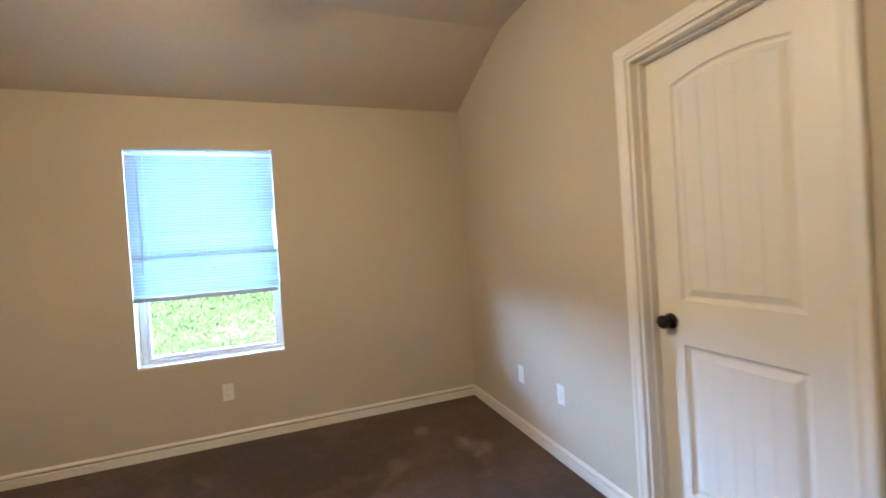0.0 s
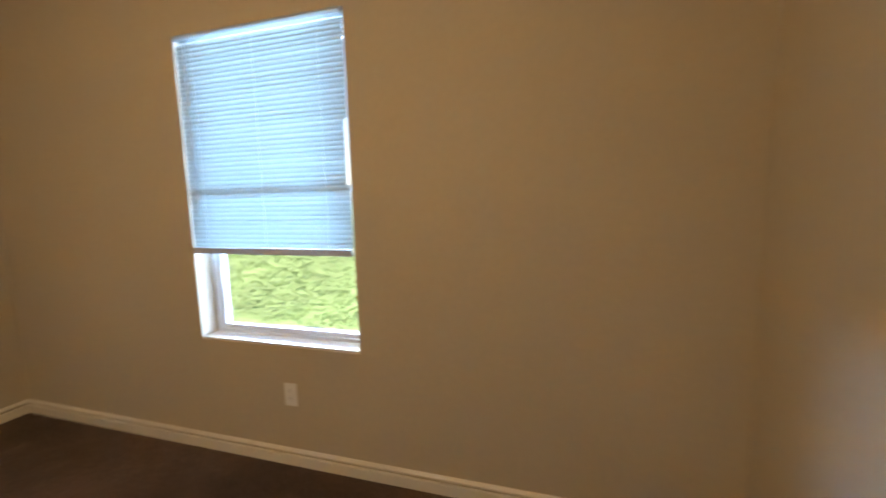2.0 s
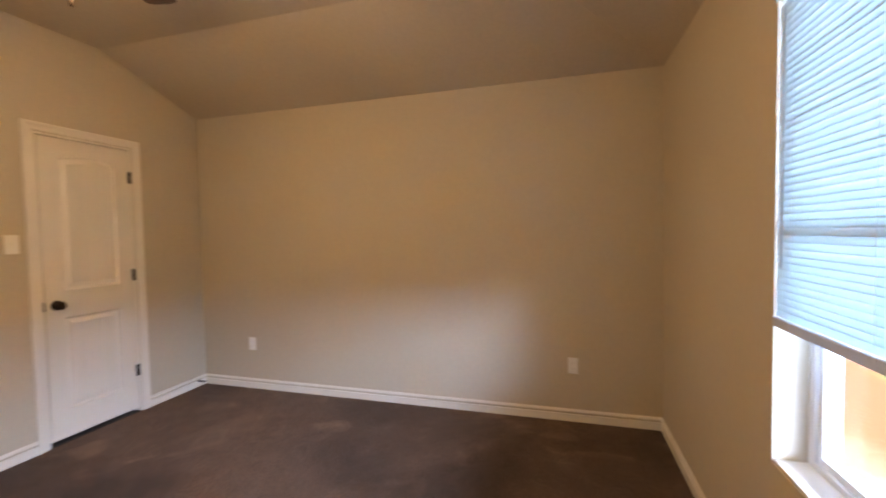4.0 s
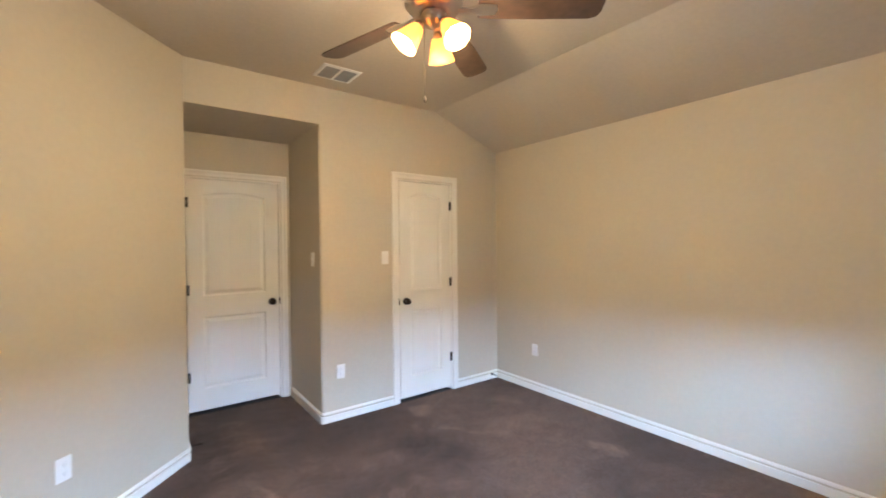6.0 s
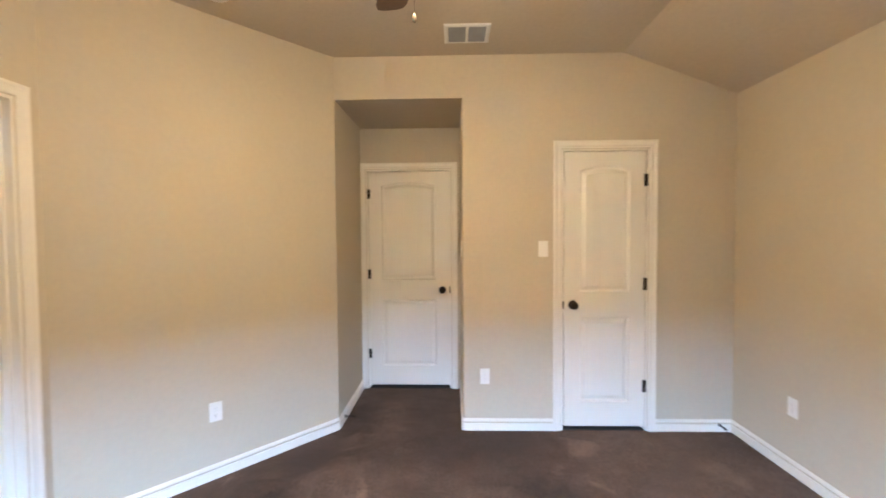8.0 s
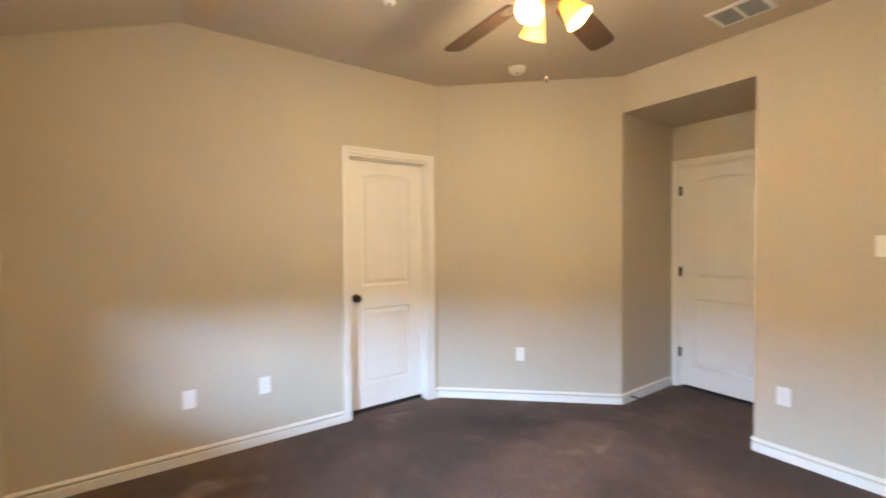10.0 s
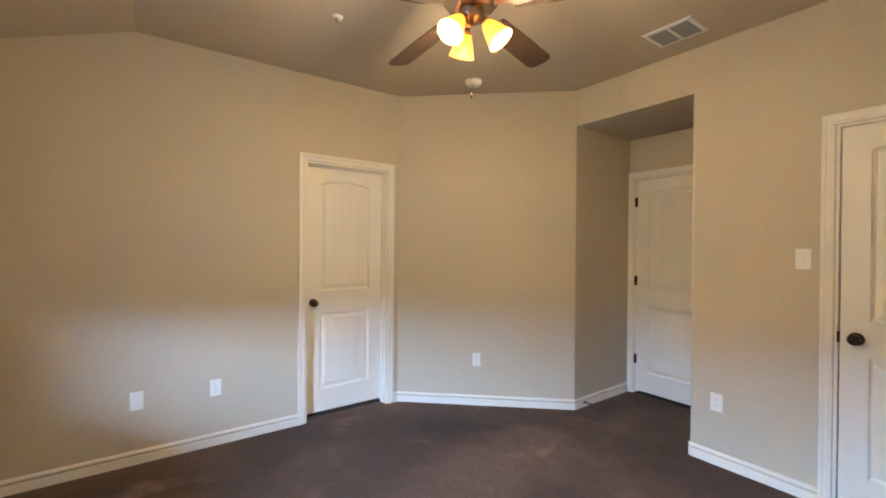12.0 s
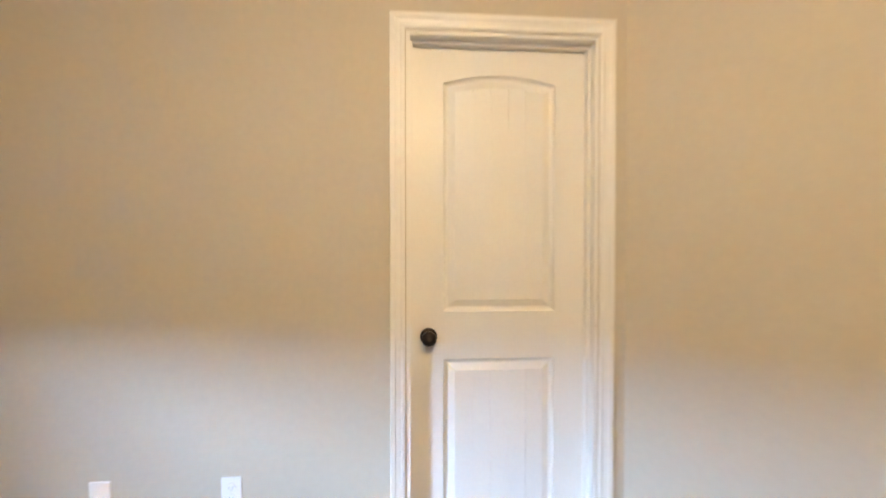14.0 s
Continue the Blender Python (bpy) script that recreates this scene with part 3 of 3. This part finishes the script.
wall_plate("light_switch", "white toggle switch beside the closet door", "light switch", pose(-2.534, YS, 1.332, 0, 0, 180), "switch")
wall_plate("light_switch", "white toggle switch on the alcove side wall", "light switch", pose(AR, -4.01, 1.329, 0, 0, 90), "switch")

# ---- spring door stops ----


def spring_stop(m, label):
    ob = thing("door_stop", label, "door stop", m, "spring door stops")
    part("base", turned([(0.0, 0.0), (0.011, 0.0), (0.011, 0.004), (0.006, 0.009), (0.0, 0.009)], 14, Matrix.Rotation(radians(90), 4, "X")), BRONZE, ob)
    bm = bmesh.new()
    loops = []
    turns, seg = 14, 10
    for k in range(turns * seg + 1):
        a, y = 2 * math.pi * k / seg, -0.009 - 0.055 * k / (turns * seg)
        c = Vector((0.0055 * math.cos(a), y, 0.0055 * math.sin(a)))
        r = Vector((math.cos(a), 0, math.sin(a)))
        loops.append([tuple(c + r * 0.0013 * math.cos(p) + Vector((0, 1, 0)) * 0.0013 * math.sin(p)) for p in (0, 2.09, 4.19)])
    bridge(bm, loops, True, True)
    part("spring", bm, BRONZE, ob, "", True)
    part("tip", turned([(0.0, 0.0), (0.008, 0.0), (0.008, 0.010), (0.005, 0.014), (0.0, 0.014)], 14, Matrix.Translation((0, -0.063, 0)) @ Matrix.Rotation(radians(90), 4, "X")), DARK, ob, "dark rubber tip")


spring_stop(pose(-3.80, YS + 0.014, 0.052, 0, 0, 180), "dark bronze spring door stop on baseboard near corner")
spring_stop(pose(AL - 0.014, -3.955, 0.045, 0, 0, -90), "dark bronze spring door stop on alcove baseboard")

# ---- ceiling things ----
vent = thing("ceiling_vent", "white metal air register with grey dampers in ceiling", "air vent", pose(-1.98, -3.515, ZC))
VW, VD = 0.145, 0.125
bm = bmesh.new()
loops = []
for ins, z in ((0, 0.0), (0, -0.004), (0.010, -0.009), (0.026, -0.009), (0.026, 0.0)):
    loops.append([(-VW + ins, -VD + ins, z), (VW - ins, -VD + ins, z), (VW - ins, VD - ins, z), (-VW + ins, VD - ins, z)])
bridge(bm, loops)
part("frame", bm, VENTW, vent)
part("backing", boxed(-VW + 0.02, VW - 0.02, -VD + 0.02, VD - 0.02, -0.0015, -0.0005), VENTGREY, vent)
part("centre_bar", boxed(-0.008, 0.008, -VD + 0.026, VD - 0.026, -0.0095, -0.001), VENTW, vent)
for side in (-1, 1):
    for k in range(9):
        y = -VD + 0.036 + k * (2 * VD - 0.072) / 8
        bm = boxed(-0.053, 0.053, -0.008, 0.008, -0.0004, 0.0004)
        bmesh.ops.transform(bm, matrix=Matrix.Translation((side * 0.0635, y, -0.0055)) @ Matrix.Rotation(radians(28), 4, "X"), verts=bm.verts[:])
        part("slat", bm, VENTGREY, vent)

smoke = thing("smoke_detector", "round white plastic smoke detector on ceiling", "smoke detector", pose(-0.66, -3.0, ZC))
part("base", turned([(0.0, 0.0), (0.068, 0.0), (0.068, -0.008), (0.0, -0.008)], 32), PLATE, smoke)
part("body", turned([(0.060, -0.008), (0.062, -0.014), (0.058, -0.030), (0.048, -0.038), (0.0, -0.040)], 32), PLATE, smoke, "", True)
part("test_button", turned([(0.010, -0.039), (0.010, -0.042), (0.0, -0.043)], 16), VENTGREY, smoke)

spr = thing("fire_sprinkler", "small white and chrome sprinkler head on ceiling", "sprinkler", pose(-0.905, -1.76, ZC))
part("escutcheon", turned([(0.0, 0.0), (0.036, 0.0), (0.034, -0.005), (0.014, -0.010), (0.0, -0.010)], 24), PLATE, spr, "", True)
part("body", turned([(0.011, -0.009), (0.011, -0.020), (0.006, -0.024), (0.0, -0.024)], 14), NICKEL, spr)
bm = bmesh.new()
for sx in (-1, 1):
    upright(bm, [(sx * 0.011, -0.018), (sx * 0.014, -0.030), (sx * 0.004, -0.046), (sx * 0.001, -0.046), (sx * 0.010, -0.030), (sx * 0.007, -0.018)], -0.002, 0.002)
part("yoke", bm, NICKEL, spr)
part("deflector", turned([(0.0, -0.046), (0.014, -0.047), (0.014, -0.049), (0.0, -0.049)], 12), NICKEL, spr)

# ---- ceiling fan with its three lights ----
fan = thing("ceiling_fan", "five-blade ceiling fan with walnut blades and three lit glass shades", "ceiling fan", pose(FAN[0], FAN[1], 0))
part("canopy", turned([(0.0, ZC), (0.068, ZC), (0.068, ZC - 0.012), (0.050, ZC - 0.045), (0.022, ZC - 0.058), (0.0, ZC - 0.058)], 32), NICKEL, fan, "", True)
part("downrod", turned([(0.0, 2.56), (0.013, 2.56), (0.013, 2.67), (0.0, 2.67)], 16), NICKEL, fan, "", True)
part("motor_housing", turned([(0.0, 2.572), (0.035, 2.570), (0.080, 2.555), (0.118, 2.532), (0.125, 2.512), (0.125, 2.472), (0.108, 2.449), (0.060, 2.437), (0.0, 2.437)], 40), NICKEL, fan, "", True)
part("light_fitter", turned([(0.0, 2.437), (0.050, 2.437), (0.056, 2.425), (0.056, 2.402), (0.044, 2.386), (0.022, 2.374), (0.010, 2.366), (0.0, 2.364)], 32), NICKEL, fan, "", True)
BLADE_TURN = 70
for k in range(5):
    turn = Matrix.Rotation(radians(BLADE_TURN + 72 * k), 4, "Z") @ Matrix.Translation((0, 0, 2.452)) @ Matrix.Rotation(radians(-12), 4, "X")
    r0, r1 = 0.19, 0.72
    top = [(r0, 0.050), (r0 + 0.02, 0.056), (0.45, 0.066), (r1 - 0.045, 0.070), (r1 - 0.012, 0.058), (r1, 0.030)]
    outl = top + [(x, -y) for x, y in reversed(top)]
    bm = prism(bmesh.new(), outl, -0.003, 0.003)
    bmesh.ops.transform(bm, matrix=turn, verts=bm.verts[:])
    bl = part("blade", bm, WALNUT, fan, "dark walnut fan blade")
    bm = prism(bmesh.new(), [(0.105, 0.014), (0.17, 0.012), (0.20, 0.034), (0.265, 0.028), (0.275, 0.0), (0.265, -0.028), (0.20, -0.034), (0.17, -0.012), (0.105, -0.014)], -0.0075, -0.0032)
    bmesh.ops.transform(bm, matrix=turn, verts=bm.verts[:])
    part("blade_iron", bm, NICKEL, bl)
for a in BULBS:
    tilt = Matrix.Rotation(radians(a), 4, "Z") @ Matrix.Translation((0.058, 0, 2.384)) @ Matrix.Rotation(radians(-38), 4, "Y")
    sh = part("shade", turned([(0.022, -0.018), (0.030, -0.030), (0.040, -0.060), (0.049, -0.090), (0.056, -0.112), (0.060, -0.122), (0.058, -0.122), (0.053, -0.110), (0.046, -0.088), (0.037, -0.060), (0.027, -0.032), (0.019, -0.020)], 28, tilt, False), SHADEGLASS, fan, "glowing bell-shaped amber glass shade", True)
    part("socket", turned([(0.0, 0.004), (0.018, 0.002), (0.024, -0.014), (0.024, -0.026), (0.0, -0.026)], 20, tilt), NICKEL, sh, "", True)
    part("bulb", turned([(0.0, -0.026), (0.012, -0.030), (0.014, -0.045), (0.024, -0.066), (0.026, -0.080), (0.019, -0.096), (0.0, -0.104)], 18, tilt), BULBGLOW, sh, "lit warm bulb", True)
px, py, zlow = 0.03, -0.03, 2.085
ch = part("pull_chain", turned([(0.0, zlow), (0.0006, zlow), (0.0006, 2.39), (0.0, 2.39)], 8, Matrix.Translation((px, py, 0))), BRONZE, fan)
part("chain_fob", turned([(0.0, zlow - 0.028), (0.005, zlow - 0.024), (0.006, zlow - 0.010), (0.002, zlow), (0.0, zlow)], 12, Matrix.Translation((px, py, 0))), WALNUT, ch, "small dark pull fob", True)

# ---- outdoors ----
GZ = -0.25


def rise_at(x, y):
    return GZ + (0.0 if y < 2.5 else min((y - 2.5) * 0.12, 0.7)) + 0.05 * noise.noise((x * 0.6, y * 0.6, 0)) * (1 if y > 2.6 else 0)


xs = [-400, -120, -40, -20] + [-14 + 0.7 * k for k in range(36)] + [20, 40, 120, 400]
ys = [-400, -120, -40, -15, -7, 0.0, 1.5, 2.3] + [2.5 + 0.6 * k for k in range(22)] + [20, 40, 120, 400]
bm = bmesh.new()
gv = [[bm.verts.new((x, y, rise_at(x, y))) for x in xs] for y in ys]
for a, c in zip(gv, gv[1:]):
    for k in range(len(xs) - 1):
        bm.faces.new((a[k], a[k + 1], c[k + 1], c[k]))
setting("ground", bm, GROUND, "sunlit grass bank with a bare dirt patch", True)
setting("pavement", boxed(-4.0, 0.40, 0.172, 2.57, GZ - 0.1, GZ + 0.03, bevel=0.01), CONCRETE, "pale concrete patio slab outside the window")
# roof is out of view; its outline is shaped by the patio's peaked shadow
RX = XW - 0.55
setting("roof", prism(bmesh.new(), [(RX, -6.4), (2.0, -6.4), (2.0, 0.35), (RX + 1.3, 0.35), (RX + 0.1, 1.02), (RX, 1.0)], 2.98, 3.12), ROOF, "unseen grey roof slab, its edge cut to cast the patio shadow")

# leafy growth on the bank
rng = np.random.default_rng(4)
verts, faces = [], []
for k in range(26000):
    x, y = rng.uniform(-11, 5.5), 2.6 + 7.5 * rng.random() ** 1.6
    if y < 2.60 + 0.2 * rng.random() or x > 0.6 and y < 5.2:
        continue
    z = rise_at(x, y) - 0.01
    hgt, a, lean = rng.uniform(0.02, 0.07) * (1 + 0.12 * (y - 3)), rng.uniform(0, 6.28), rng.uniform(-0.1, 0.1)
    w = rng.uniform(0.006, 0.018)
    dx, dy = math.cos(a) * w, math.sin(a) * w
    i = len(verts)
    verts += [(x - dx, y - dy, z), (x + dx, y + dy, z), (x + dx * 1.4 + lean * 0.5, y + dy * 1.4, z + hgt * 0.55), (x + lean, y + lean * 0.6, z + hgt), (x - dx * 1.4 + lean * 0.5, y - dy * 1.4, z + hgt * 0.55)]
    faces.append((i, i + 1, i + 2, i + 3, i + 4))
me = bpy.data.meshes.new("grass")
me.from_pydata(verts, [], faces)
me.materials.append(LEAF)
tagged(new("grass", me), "bright green grass and low leafy growth on the bank", "grass", kind="stuff")

fence = thing("fence", "pale weathered fence of horizontal wooden boards", "fence", pose(0.80, 0.30, GZ, 0, 0, 90))
for k in range(6):
    part("board", boxed(0, 4.6, -0.012, 0.012, 0.03 + 0.272 * k, 0.03 + 0.272 * k + 0.262, bevel=0.003), FENCEW, fence)
for k in range(4):
    part("post", boxed(0.02 + 1.45 * k, 0.11 + 1.45 * k, 0.013, 0.10, 0, 1.75, bevel=0.004), FENCEW, fence)
post = thing("garden_post", "short white painted post standing on the patio slab", "post", pose(-0.74, 0.60, GZ + 0.03))
part("shaft", boxed(-0.055, 0.055, -0.055, 0.055, 0, 0.70, bevel=0.006), POSTW, post)
part("cap", boxed(-0.062, 0.062, -0.062, 0.062, 0.70, 0.725, bevel=0.006), POSTW, post)
part("pole", turned([(0.0, 0.725), (0.022, 0.725), (0.022, 1.15), (0.0, 1.15)], 16), VENTGREY, post, "slim grey metal pole on top")
